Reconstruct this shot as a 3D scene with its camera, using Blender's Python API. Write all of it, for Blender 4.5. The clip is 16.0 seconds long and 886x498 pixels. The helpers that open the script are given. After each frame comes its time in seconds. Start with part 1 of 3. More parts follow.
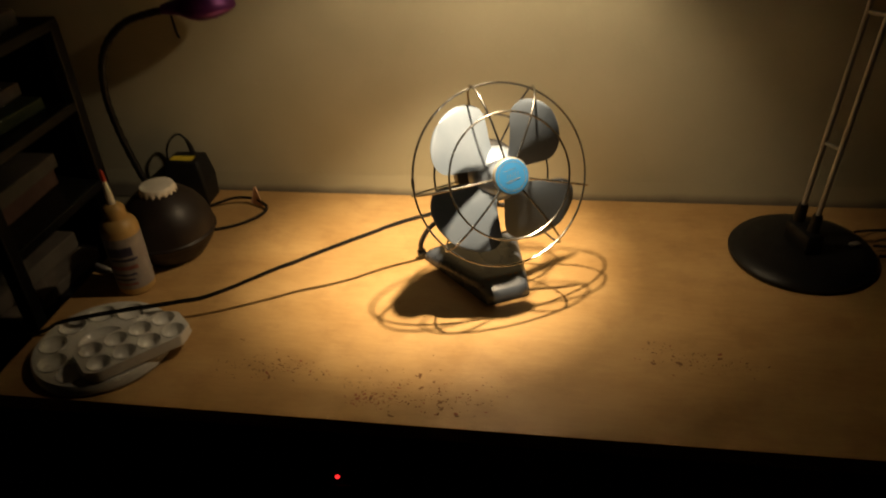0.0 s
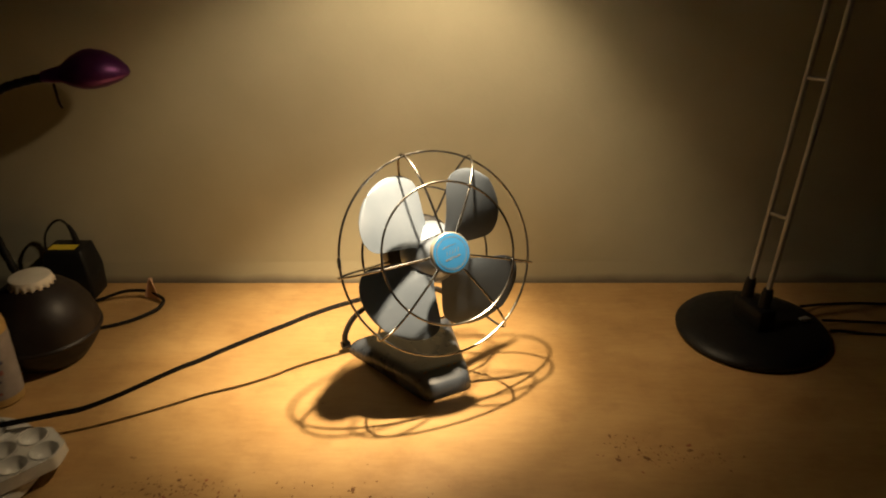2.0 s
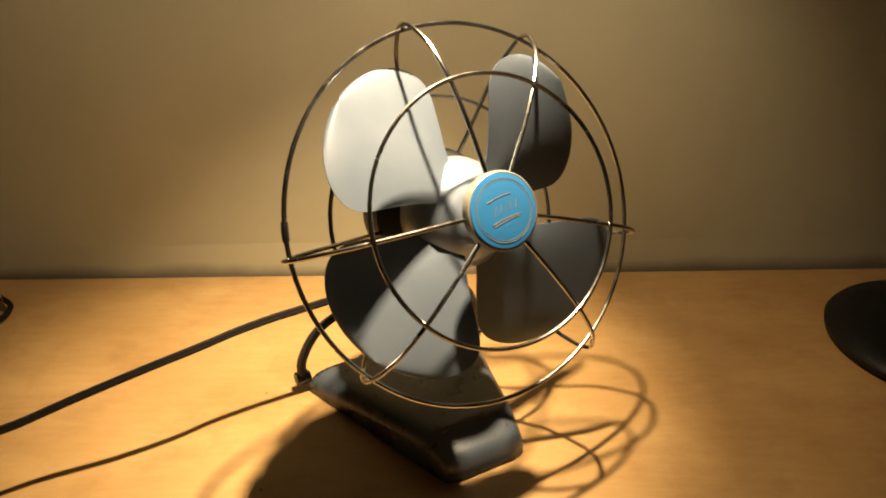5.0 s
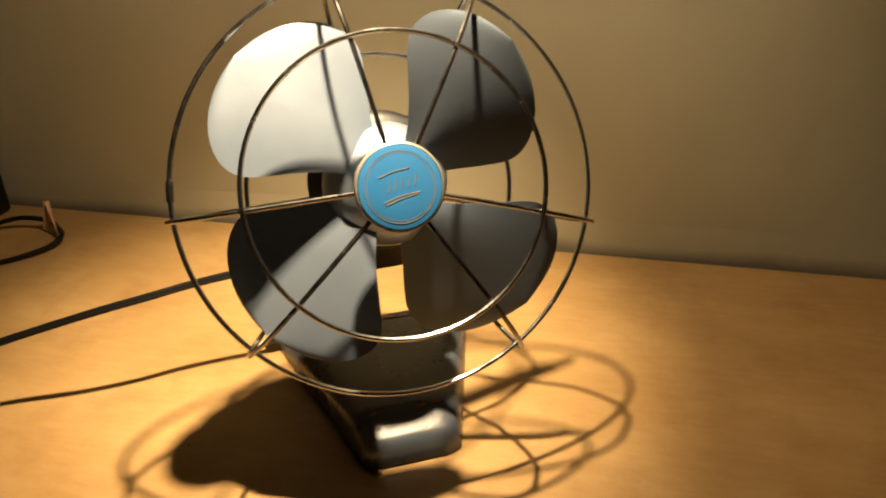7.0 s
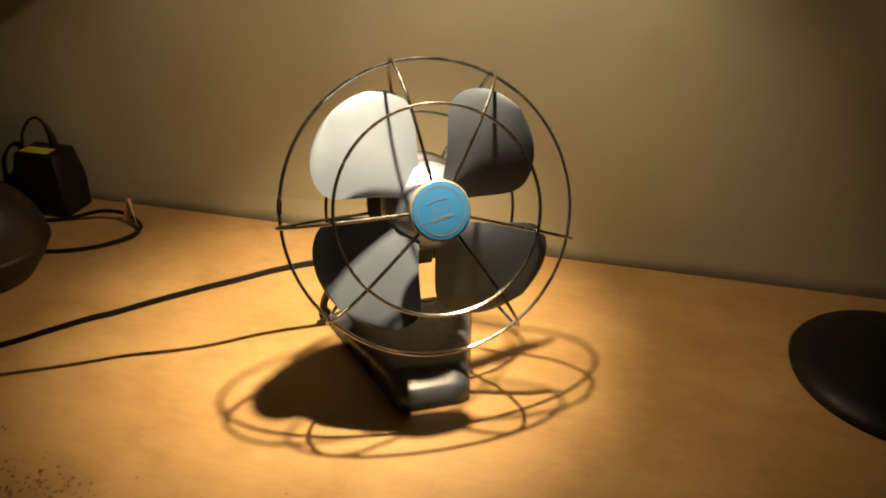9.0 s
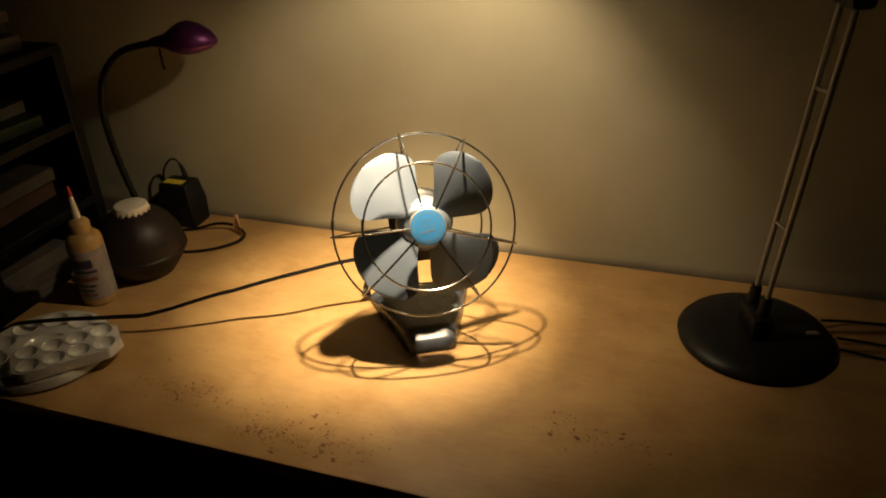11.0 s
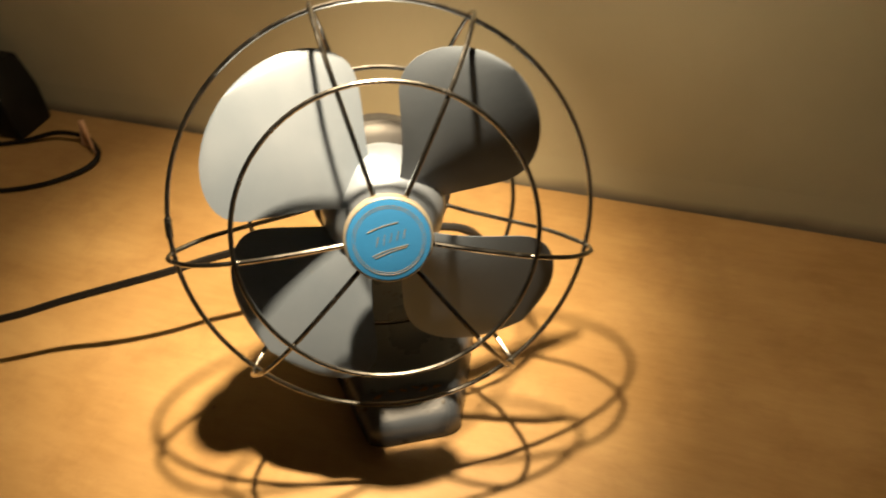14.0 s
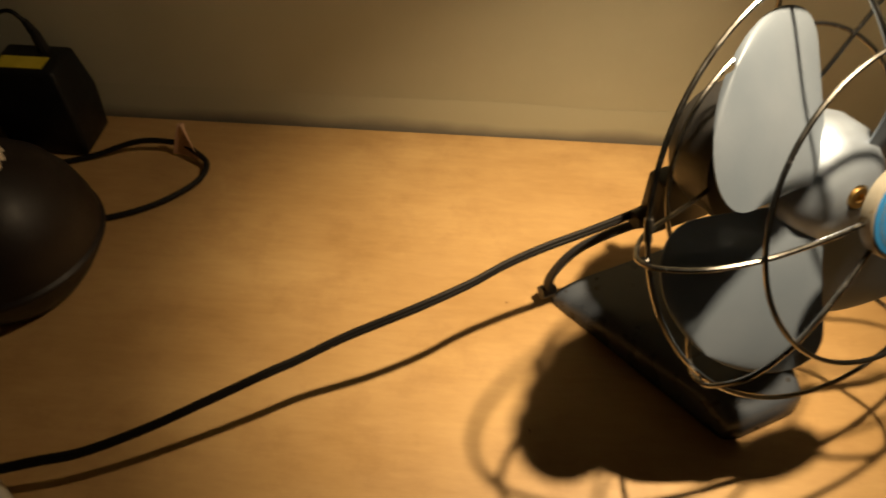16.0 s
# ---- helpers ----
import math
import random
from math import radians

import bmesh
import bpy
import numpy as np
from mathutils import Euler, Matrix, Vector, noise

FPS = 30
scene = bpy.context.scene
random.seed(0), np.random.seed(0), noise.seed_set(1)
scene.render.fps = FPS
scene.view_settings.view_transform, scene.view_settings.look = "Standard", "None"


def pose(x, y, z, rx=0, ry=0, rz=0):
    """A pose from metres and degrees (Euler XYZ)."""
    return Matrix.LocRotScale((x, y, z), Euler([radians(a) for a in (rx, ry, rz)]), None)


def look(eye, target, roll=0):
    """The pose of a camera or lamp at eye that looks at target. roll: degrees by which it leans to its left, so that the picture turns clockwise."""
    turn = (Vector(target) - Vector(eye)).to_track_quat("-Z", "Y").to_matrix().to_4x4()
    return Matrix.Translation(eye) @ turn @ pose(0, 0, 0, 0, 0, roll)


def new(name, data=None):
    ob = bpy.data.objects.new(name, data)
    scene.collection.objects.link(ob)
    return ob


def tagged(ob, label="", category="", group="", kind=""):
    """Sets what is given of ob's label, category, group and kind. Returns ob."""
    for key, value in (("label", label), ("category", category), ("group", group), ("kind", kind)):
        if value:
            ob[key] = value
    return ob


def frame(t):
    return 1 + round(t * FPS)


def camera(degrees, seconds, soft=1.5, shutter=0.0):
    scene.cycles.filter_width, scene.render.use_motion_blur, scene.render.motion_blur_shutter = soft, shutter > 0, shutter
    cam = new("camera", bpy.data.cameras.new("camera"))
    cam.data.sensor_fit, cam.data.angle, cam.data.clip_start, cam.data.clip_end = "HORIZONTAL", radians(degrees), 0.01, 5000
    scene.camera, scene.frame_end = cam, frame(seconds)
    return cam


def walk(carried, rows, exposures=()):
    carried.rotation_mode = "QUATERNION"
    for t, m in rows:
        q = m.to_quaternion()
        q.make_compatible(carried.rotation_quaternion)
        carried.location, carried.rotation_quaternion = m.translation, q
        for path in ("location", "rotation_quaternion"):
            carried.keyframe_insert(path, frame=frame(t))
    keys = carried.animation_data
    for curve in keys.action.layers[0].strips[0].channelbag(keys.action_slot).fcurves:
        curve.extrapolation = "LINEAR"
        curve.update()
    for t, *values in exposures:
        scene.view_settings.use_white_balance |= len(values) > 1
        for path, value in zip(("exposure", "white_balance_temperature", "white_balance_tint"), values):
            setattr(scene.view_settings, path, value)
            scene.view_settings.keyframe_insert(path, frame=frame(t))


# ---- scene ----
cam = camera(60.0, 16.0, soft=1.9, shutter=0.4)
PATH = [
    (0, look((0.1022, -0.8337, 0.6445), (-0.0203, -0.1721, 0.2117), -3.47)),
    (0.5, look((0.0923, -0.9588, 0.6937), (-0.0177, -0.2658, 0.3095), -2.19)),
    (1, look((0.0067, -0.9977, 0.6965), (-0.0061, -0.2805, 0.3422), -0.81)),
    (1.5, look((0.0328, -0.9072, 0.6342), (0.0237, -0.1839, 0.2926), 0.22)),
    (2, look((0.0517, -0.7462, 0.5725), (0.0291, -0.0258, 0.2254), -0.87)),
    (2.5, look((0.0801, -0.6063, 0.4850), (0.0255, 0.1206, 0.1554), -1.73)),
    (3, look((0.0089, -0.4467, 0.4181), (0.0145, 0.2745, 0.0720), 0.91)),
    (3.5, look((0.0164, -0.3801, 0.3827), (0.0065, 0.3262, 0.0071), 0.38)),
    (5.8, look((-0.0149, -0.3882, 0.3708), (0.0111, 0.3359, 0.0318), -0.27)),
    (6, look((0.0290, -0.3784, 0.3810), (0.0365, 0.3315, 0.0125), 1.33)),
    (6.5, look((0.1201, -0.3396, 0.3732), (0.0005, 0.3633, 0.0103), 0.72)),
    (7, look((0.1492, -0.3233, 0.3618), (-0.0289, 0.3525, -0.0275), -2.26)),
    (7.5, look((0.1453, -0.3135, 0.3682), (-0.0785, 0.3384, -0.0381), -3.58)),
    (8, look((0.1401, -0.3241, 0.3709), (-0.0805, 0.3304, -0.0329), -2.60)),
    (8.5, look((0.1416, -0.3714, 0.3888), (-0.0432, 0.3063, 0.0058), -0.95)),
    (9, look((0.1580, -0.4811, 0.4573), (-0.0026, 0.1964, 0.0633), 0.70)),
    (9.2, look((0.1820, -0.5285, 0.4707), (0.0071, 0.1493, 0.0834), 0.15)),
    (11.3, look((0.3452, -0.7735, 0.6497), (0.1049, -0.1219, 0.2527), -2.42)),
    (11.5, look((0.3223, -0.7424, 0.6413), (0.0823, -0.0926, 0.2412), -2.14)),
    (12, look((0.1324, -0.6243, 0.5683), (-0.0219, 0.0490, 0.1647), -3.37)),
    (12.5, look((-0.0306, -0.5193, 0.5384), (0.0033, 0.1442, 0.0928), 1.41)),
    (13, look((-0.0288, -0.4801, 0.5268), (0.0637, 0.1569, 0.0519), 1.57)),
    (13.3, look((0.0206, -0.4119, 0.5365), (0.0847, 0.1973, 0.0220), 2.48)),
    (13.5, look((0.0727, -0.3505, 0.5007), (0.0388, 0.2803, 0.0098), 1.95)),
    (14, look((0.1712, -0.2405, 0.4660), (-0.0443, 0.2986, -0.0843), -4.70)),
    (14.5, look((0.1610, -0.2082, 0.4570), (-0.1118, 0.2698, -0.1236), -7.00)),
    (15, look((0.0227, -0.2421, 0.4623), (-0.2455, 0.2406, -0.1164), -7.24)),
    (15.5, look((-0.1191, -0.2408, 0.4358), (-0.2795, 0.2897, -0.1411), -9.09)),
    (16, look((-0.1675, -0.2555, 0.4411), (-0.1953, 0.2998, -0.1341), 1.34)),
]
walk(cam, PATH, exposures=[
    (0.0, -0.05), (0.5, 0.1), (1.0, 0.17), (1.6, 0.15), (2.5, -0.05), (6.5, -0.03), (9.2, -0.14), (11.4, 0.08), (12.0, 0.12), (12.8, -0.08), (14.0, -0.14), (14.6, -0.18), (15.1, -0.5), (15.6, -0.71), (16.0, -0.71),
])

# ---- light: the bulb of the desk lamp, and a very dim room ----
world = bpy.data.worlds.new("room_dusk")
world.use_nodes = True
world.node_tree.nodes["Background"].inputs[0].default_value = (0.5, 0.6, 0.8, 1)
world.node_tree.nodes["Background"].inputs[1].default_value = 0.004
scene.world = world

BULB = Vector((0.036, 0.062, 0.595))
AXIS = Vector((-0.165, 0.345, -0.925)).normalized()      # the way the lampshade faces
WARM = (1.0, 0.742, 0.438)


def bulb_lamp(name, kind, watts, aim=None, width=0.0, blend=1.0):
    lamp = bpy.data.lights.new(name, kind)
    lamp.energy, lamp.color, lamp.shadow_soft_size = watts, WARM, 0.010
    if kind == "SPOT":
        lamp.spot_size, lamp.spot_blend = radians(width), blend
    new(name, lamp).matrix_basis = look(BULB, aim or BULB + AXIS)


# one bulb in its reflector: the hot middle of the beam, its spill, and the bare filament
bulb_lamp("lamp_beam", "SPOT", 45.0, (-0.072, 0.118, 0.0), 58)
bulb_lamp("lamp_spill", "SPOT", 5.0, None, 106, 0.55)
bulb_lamp("lamp_bulb", "POINT", 0.95)


# ---- materials ----
def node_mat(name):
    m = bpy.data.materials.new(name)
    m.use_nodes = True
    n, l = m.node_tree.nodes, m.node_tree.links
    return m, n, l, n["Principled BSDF"]


def ramp(n, l, source, a, b, lo=0.3, hi=0.7):
    r = n.new("ShaderNodeValToRGB")
    r.color_ramp.elements[0].position, r.color_ramp.elements[1].position = lo, hi
    r.color_ramp.elements[0].color, r.color_ramp.elements[1].color = (*a, 1), (*b, 1)
    l.new(source, r.inputs[0])
    return r.outputs[0]


def noise_tex(n, l, scale, detail=4.0, stretch=(1, 1, 1), rough=0.55):
    c, mp, t = n.new("ShaderNodeTexCoord"), n.new("ShaderNodeMapping"), n.new("ShaderNodeTexNoise")
    mp.inputs["Scale"].default_value = stretch
    t.inputs["Scale"].default_value, t.inputs["Detail"].default_value, t.inputs["Roughness"].default_value = scale, detail, rough
    l.new(c.outputs["Object"], mp.inputs[0])
    l.new(mp.outputs[0], t.inputs["Vector"])
    return t.outputs["Fac"]


def surface(name, a, b, rough=0.5, rough_b=None, metal=0.0, scale=30.0, grain=0.0, grain_scale=400.0, stretch=(1, 1, 1), coat=0.0, spec=0.5):
    """A surface whose colour wanders between a and b, with uneven gloss and fine relief."""
    m, n, l, p = node_mat(name)
    f = noise_tex(n, l, scale, 5, stretch)
    l.new(ramp(n, l, f, a, b), p.inputs["Base Color"])
    g = noise_tex(n, l, scale * 2.7, 6, stretch, 0.65)
    mr = n.new("ShaderNodeMapRange")
    mr.inputs["To Min"].default_value, mr.inputs["To Max"].default_value = rough, rough if rough_b is None else rough_b
    mr.inputs["From Min"].default_value, mr.inputs["From Max"].default_value = 0.3, 0.7
    l.new(g, mr.inputs["Value"])
    l.new(mr.outputs[0], p.inputs["Roughness"])
    p.inputs["Metallic"].default_value = metal
    p.inputs["Coat Weight"].default_value = coat
    p.inputs["Specular IOR Level"].default_value = spec
    if grain:
        h, bp = noise_tex(n, l, grain_scale, 3, stretch), n.new("ShaderNodeBump")
        bp.inputs["Strength"].default_value, bp.inputs["Distance"].default_value = grain, 0.001
        l.new(h, bp.inputs["Height"])
        l.new(bp.outputs[0], p.inputs["Normal"])
    return m


def worn(name, paint, bare, rough, metal=0.0, scale=60.0, amount=0.62):
    """Paint rubbed through to another colour in patches."""
    m, n, l, p = node_mat(name)
    f = noise_tex(n, l, scale, 8, (1, 1, 1), 0.7)
    l.new(ramp(n, l, f, paint, bare, amount, amount + 0.06), p.inputs["Base Color"])
    g = noise_tex(n, l, 25, 4)
    l.new(ramp(n, l, g, (rough,) * 3, (min(1, rough + 0.18),) * 3), p.inputs["Roughness"])
    p.inputs["Metallic"].default_value = metal
    h, bp = noise_tex(n, l, 300, 3), n.new("ShaderNodeBump")
    bp.inputs["Strength"].default_value, bp.inputs["Distance"].default_value = 0.15, 0.0006
    l.new(h, bp.inputs["Height"])
    l.new(bp.outputs[0], p.inputs["Normal"])
    return m


def wood_top(name):
    m, n, l, p = node_mat(name)
    big = noise_tex(n, l, 7, 5, (1, 1.8, 1))
    fine = noise_tex(n, l, 60, 6, (0.5, 2.6, 1), 0.7)
    mixed = n.new("ShaderNodeMix")
    mixed.data_type, mixed.inputs[0].default_value = "FLOAT", 0.32
    l.new(big, mixed.inputs[2])
    l.new(fine, mixed.inputs[3])
    base = ramp(n, l, mixed.outputs[0], (0.405, 0.240, 0.089), (0.545, 0.349, 0.146), 0.36, 0.64)
    # rubbed and slightly dirty patches
    dirt = ramp(n, l, noise_tex(n, l, 14, 8, (1, 1, 1), 0.7), (0.72, 0.66, 0.62), (1, 1, 1), 0.34, 0.5)
    mul = n.new("ShaderNodeMix")
    mul.data_type, mul.blend_type, mul.inputs[0].default_value = "RGBA", "MULTIPLY", 0.5
    l.new(base, mul.inputs[6])
    l.new(dirt, mul.inputs[7])
    l.new(mul.outputs[2], p.inputs["Base Color"])
    l.new(ramp(n, l, noise_tex(n, l, 22, 6), (0.36,) * 3, (0.55,) * 3), p.inputs["Roughness"])
    bp = n.new("ShaderNodeBump")
    bp.inputs["Strength"].default_value, bp.inputs["Distance"].default_value = 0.12, 0.0005
    l.new(fine, bp.inputs["Height"])
    l.new(bp.outputs[0], p.inputs["Normal"])
    return m


WOOD = wood_top("desk_laminate")
WALL = surface("wall_paint", (0.385, 0.37, 0.268), (0.465, 0.45, 0.335), 0.75, 0.9, scale=5.0, grain=0.25, grain_scale=90)
# wall colour that turns darker towards the bottom, its edge broken by noise
WALLFOOT, sn, sl, sp = node_mat("wall_foot_paint")
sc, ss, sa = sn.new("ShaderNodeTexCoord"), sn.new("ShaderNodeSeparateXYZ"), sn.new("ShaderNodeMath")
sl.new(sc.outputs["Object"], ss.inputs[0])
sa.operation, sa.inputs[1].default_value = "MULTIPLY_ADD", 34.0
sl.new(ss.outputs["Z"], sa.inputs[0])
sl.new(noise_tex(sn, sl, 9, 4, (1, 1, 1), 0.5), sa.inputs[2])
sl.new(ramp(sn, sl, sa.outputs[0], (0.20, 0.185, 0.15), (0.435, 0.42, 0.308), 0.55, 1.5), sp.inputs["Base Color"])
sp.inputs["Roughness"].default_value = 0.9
ROOM = surface("room_paint", (0.16, 0.15, 0.14), (0.2, 0.19, 0.17), 0.85, 0.95, scale=4)
FLOOR = surface("floor_boards", (0.05, 0.035, 0.025), (0.09, 0.06, 0.04), 0.5, 0.7, scale=10, stretch=(1, 6, 1))
DARKWOOD = surface("dark_board", (0.02, 0.017, 0.015), (0.035, 0.028, 0.024), 0.5, 0.7, scale=20)
CHROME = surface("nickel_wire", (0.36, 0.355, 0.345), (0.54, 0.53, 0.51), 0.15, 0.30, metal=1.0, scale=35)
BLADE = surface("grey_blade_paint", (0.132, 0.170, 0.228), (0.170, 0.208, 0.270), 0.36, 0.50, metal=0.2, scale=18, grain=0.06, grain_scale=500)
SPINNER = surface("cast_aluminium", (0.38, 0.47, 0.62), (0.46, 0.55, 0.70), 0.3, 0.42, metal=0.7, scale=40)
BASE = worn("grey_enamel", (0.066, 0.079, 0.103), (0.024, 0.015, 0.012), 0.20, 0.0, 60, 0.60)
MOTOR = worn("black_motor_enamel", (0.03, 0.031, 0.034), (0.06, 0.05, 0.04), 0.35, 0.0, 60, 0.66)
BRASS = surface("brass", (0.45, 0.28, 0.09), (0.58, 0.38, 0.14), 0.3, 0.45, metal=1.0, scale=90)
BLUE = worn("blue_enamel", (0.03, 0.20, 0.50), (0.42, 0.36, 0.22), 0.4, 0.0, 160, 0.70)
CREAM = worn("worn_cream_rim", (0.38, 0.355, 0.295), (0.28, 0.22, 0.14), 0.38, 0.4, 130, 0.56)
GOLD = surface("worn_gold_line", (0.15, 0.15, 0.13), (0.26, 0.23, 0.17), 0.55, 0.75, metal=0.2, scale=200)
BLACK = surface("black_plastic", (0.006, 0.006, 0.0065), (0.011, 0.011, 0.012), 0.34, 0.5, scale=40, grain=0.1, grain_scale=600, spec=0.24)
RUBBER = surface("black_cord", (0.006, 0.005, 0.005), (0.010, 0.009, 0.008), 0.50, 0.65, scale=90, spec=0.2)
ROD = surface("pale_grey_rod", (0.34, 0.33, 0.32), (0.44, 0.43, 0.41), 0.35, 0.5, metal=0.3, scale=80, stretch=(1, 1, 0.1))
PURPLE = surface("purple_metallic_paint", (0.075, 0.012, 0.095), (0.11, 0.02, 0.13), 0.34, 0.42, metal=0.55, scale=60)
BROWN = surface("dark_brown_ceramic", (0.012, 0.008, 0.0075), (0.019, 0.013, 0.012), 0.40, 0.52, scale=25, grain=0.12, grain_scale=300, spec=0.35)
WHITE = surface("white_cap_plastic", (0.62, 0.58, 0.50), (0.74, 0.70, 0.62), 0.45, 0.6, scale=40)
PALETTE = surface("white_glazed_plastic", (0.62, 0.61, 0.57), (0.76, 0.75, 0.72), 0.10, 0.22, scale=30, coat=0.4)
GLUE = surface("translucent_yellow_plastic", (0.40, 0.25, 0.08), (0.48, 0.32, 0.12), 0.4, 0.5, scale=40)
LABEL = surface("white_bottle_label", (0.22, 0.20, 0.20), (0.32, 0.29, 0.28), 0.5, 0.6, scale=50)
INK = surface("blue_grey_print", (0.06, 0.06, 0.12), (0.10, 0.09, 0.16), 0.5, 0.6, scale=60)
INKRED = surface("faded_red_print", (0.30, 0.10, 0.09), (0.36, 0.14, 0.12), 0.5, 0.6, scale=60)
REDTIP = surface("red_cap_plastic", (0.40, 0.03, 0.02), (0.5, 0.05, 0.03), 0.4, 0.5, scale=40)
YELLOW = surface("yellow_sticker", (0.62, 0.48, 0.03), (0.72, 0.57, 0.05), 0.5, 0.6, scale=60)
PAPER = surface("old_paper", (0.10, 0.088, 0.075), (0.15, 0.13, 0.11), 0.8, 0.9, scale=25)
PINKP = surface("pinkish_folder", (0.10, 0.055, 0.045), (0.14, 0.08, 0.065), 0.7, 0.8, scale=25)
GREENP = surface("green_folder", (0.03, 0.05, 0.025), (0.045, 0.07, 0.035), 0.7, 0.8, scale=25)
TAGP = surface("pale_orange_tag", (0.62, 0.40, 0.27), (0.70, 0.47, 0.33), 0.7, 0.85, scale=60)
SPECKD = surface("dried_brown_paint", (0.15, 0.070, 0.026), (0.24, 0.120, 0.048), 0.85, 0.95, scale=90)
SPECKR = surface("dried_red_paint", (0.26, 0.085, 0.045), (0.33, 0.12, 0.06), 0.85, 0.95, scale=90)
ENAMELW = surface("white_reflector", (0.75, 0.75, 0.72), (0.8, 0.8, 0.78), 0.4, 0.5, scale=20)
LED, ledn, ledl, ledp = node_mat("red_led")
ledp.inputs["Base Color"].default_value = (0.5, 0.0, 0.0, 1)
ledp.inputs["Emission Color"].default_value = (1.0, 0.02, 0.02, 1)
ledp.inputs["Emission Strength"].default_value = 2.5


# ---- mesh helpers ----
def world_of(ob):
    return ob.matrix_basis if ob.parent is None else world_of(ob.parent) @ ob.matrix_parent_inverse @ ob.matrix_basis


def part(name, bm, material, parent=None, label="", smooth=True):
    me = bpy.data.meshes.new(name)
    bmesh.ops.recalc_face_normals(bm, faces=bm.faces)
    bm.to_mesh(me)
    bm.free()
    me.materials.append(material)
    if smooth:
        me.shade_smooth()
        me.set_sharp_from_angle(angle=radians(38))
    ob = new(name, me)
    if parent is not None:
        ob.parent = parent
        ob.matrix_parent_inverse = world_of(parent).inverted()
    if label:
        tagged(ob, label)
    return ob


def thing(name, at, label, category, group="", kind=""):
    ob = new(name)
    ob.empty_display_size = 0.02
    ob.matrix_basis = Matrix.Translation(at)
    return tagged(ob, label, category, group, kind)


def box(lo, hi, bevel=0.0, m=None, segments=2):
    bm = bmesh.new()
    bmesh.ops.create_cube(bm, size=1)
    size, mid = Vector(hi) - Vector(lo), (Vector(hi) + Vector(lo)) / 2
    bmesh.ops.transform(bm, verts=bm.verts, matrix=Matrix.Translation(mid) @ Matrix.Diagonal((*size, 1)))
    if bevel:
        bmesh.ops.bevel(bm, geom=bm.edges[:], offset=bevel, segments=segments, affect="EDGES", profile=0.5)
    if m is not None:
        bmesh.ops.transform(bm, verts=bm.verts, matrix=m)
    return bm


def lathe(profile, m=None, steps=48, caps=True):
    """A body turned from rows of radius and height."""
    bm = bmesh.new()
    rings = []
    for r, z in profile:
        rings.append([bm.verts.new((r * math.cos(2 * math.pi * k / steps), r * math.sin(2 * math.pi * k / steps), z)) for k in range(steps)] if r > 1e-6 else [bm.verts.new((0, 0, z))])
    for a, b in zip(rings, rings[1:]):
        for k in range(steps):
            k2 = (k + 1) % steps
            vs = [a[k % len(a)], a[k2 % len(a)], b[k2 % len(b)], b[k % len(b)]]
            vs = list(dict.fromkeys(vs))
            if len(vs) > 2:
                bm.faces.new(vs)
    for ring, flip in ((rings[0], True), (rings[-1], False)) if caps else ():
        if len(ring) > 2:
            bm.faces.new(ring[::-1] if flip else ring)
    if m is not None:
        bmesh.ops.transform(bm, verts=bm.verts, matrix=m)
    return bm


def tube(points, radius, closed=False, sides=8, bm=None, flat=1.0):
    """A round bar or cord along points."""
    bm = bm or bmesh.new()
    pts = [Vector(p) for p in points]
    n = len(pts)
    side, rings = None, []
    for i, p in enumerate(pts):
        a, b = (pts[i - 1], pts[(i + 1) % n]) if closed else (pts[max(i - 1, 0)], pts[min(i + 1, n - 1)])
        t = (b - a).normalized()
        if side is None:
            side = t.orthogonal().normalized()
        side = (side - t * side.dot(t)).normalized()
        up = t.cross(side)
        r = radius(i / max(n - 1, 1)) if callable(radius) else radius
        rings.append([bm.verts.new(p + r * (side * math.cos(2 * math.pi * k / sides) + flat * up * math.sin(2 * math.pi * k / sides))) for k in range(sides)])
    pairs = list(zip(rings, rings[1:])) + ([(rings[-1], rings[0])] if closed else [])
    for a, b in pairs:
        for k in range(sides):
            bm.faces.new((a[k], a[(k + 1) % sides], b[(k + 1) % sides], b[k]))
    if not closed:
        bm.faces.new(rings[0][::-1])
        bm.faces.new(rings[-1])
    return bm


def curve(points, steps=8):
    """A smooth line through points (Catmull-Rom)."""
    p = [Vector(q) for q in points]
    p = [2 * p[0] - p[1], *p, 2 * p[-1] - p[-2]]
    out = []
    for i in range(1, len(p) - 2):
        for k in range(steps):
            t = k / steps
            out.append(0.5 * (2 * p[i] + (p[i + 1] - p[i - 1]) * t + (2 * p[i - 1] - 5 * p[i] + 4 * p[i + 1] - p[i + 2]) * t * t + (3 * p[i] - p[i - 1] - 3 * p[i + 1] + p[i + 2]) * t ** 3))
    return out + [p[-2]]


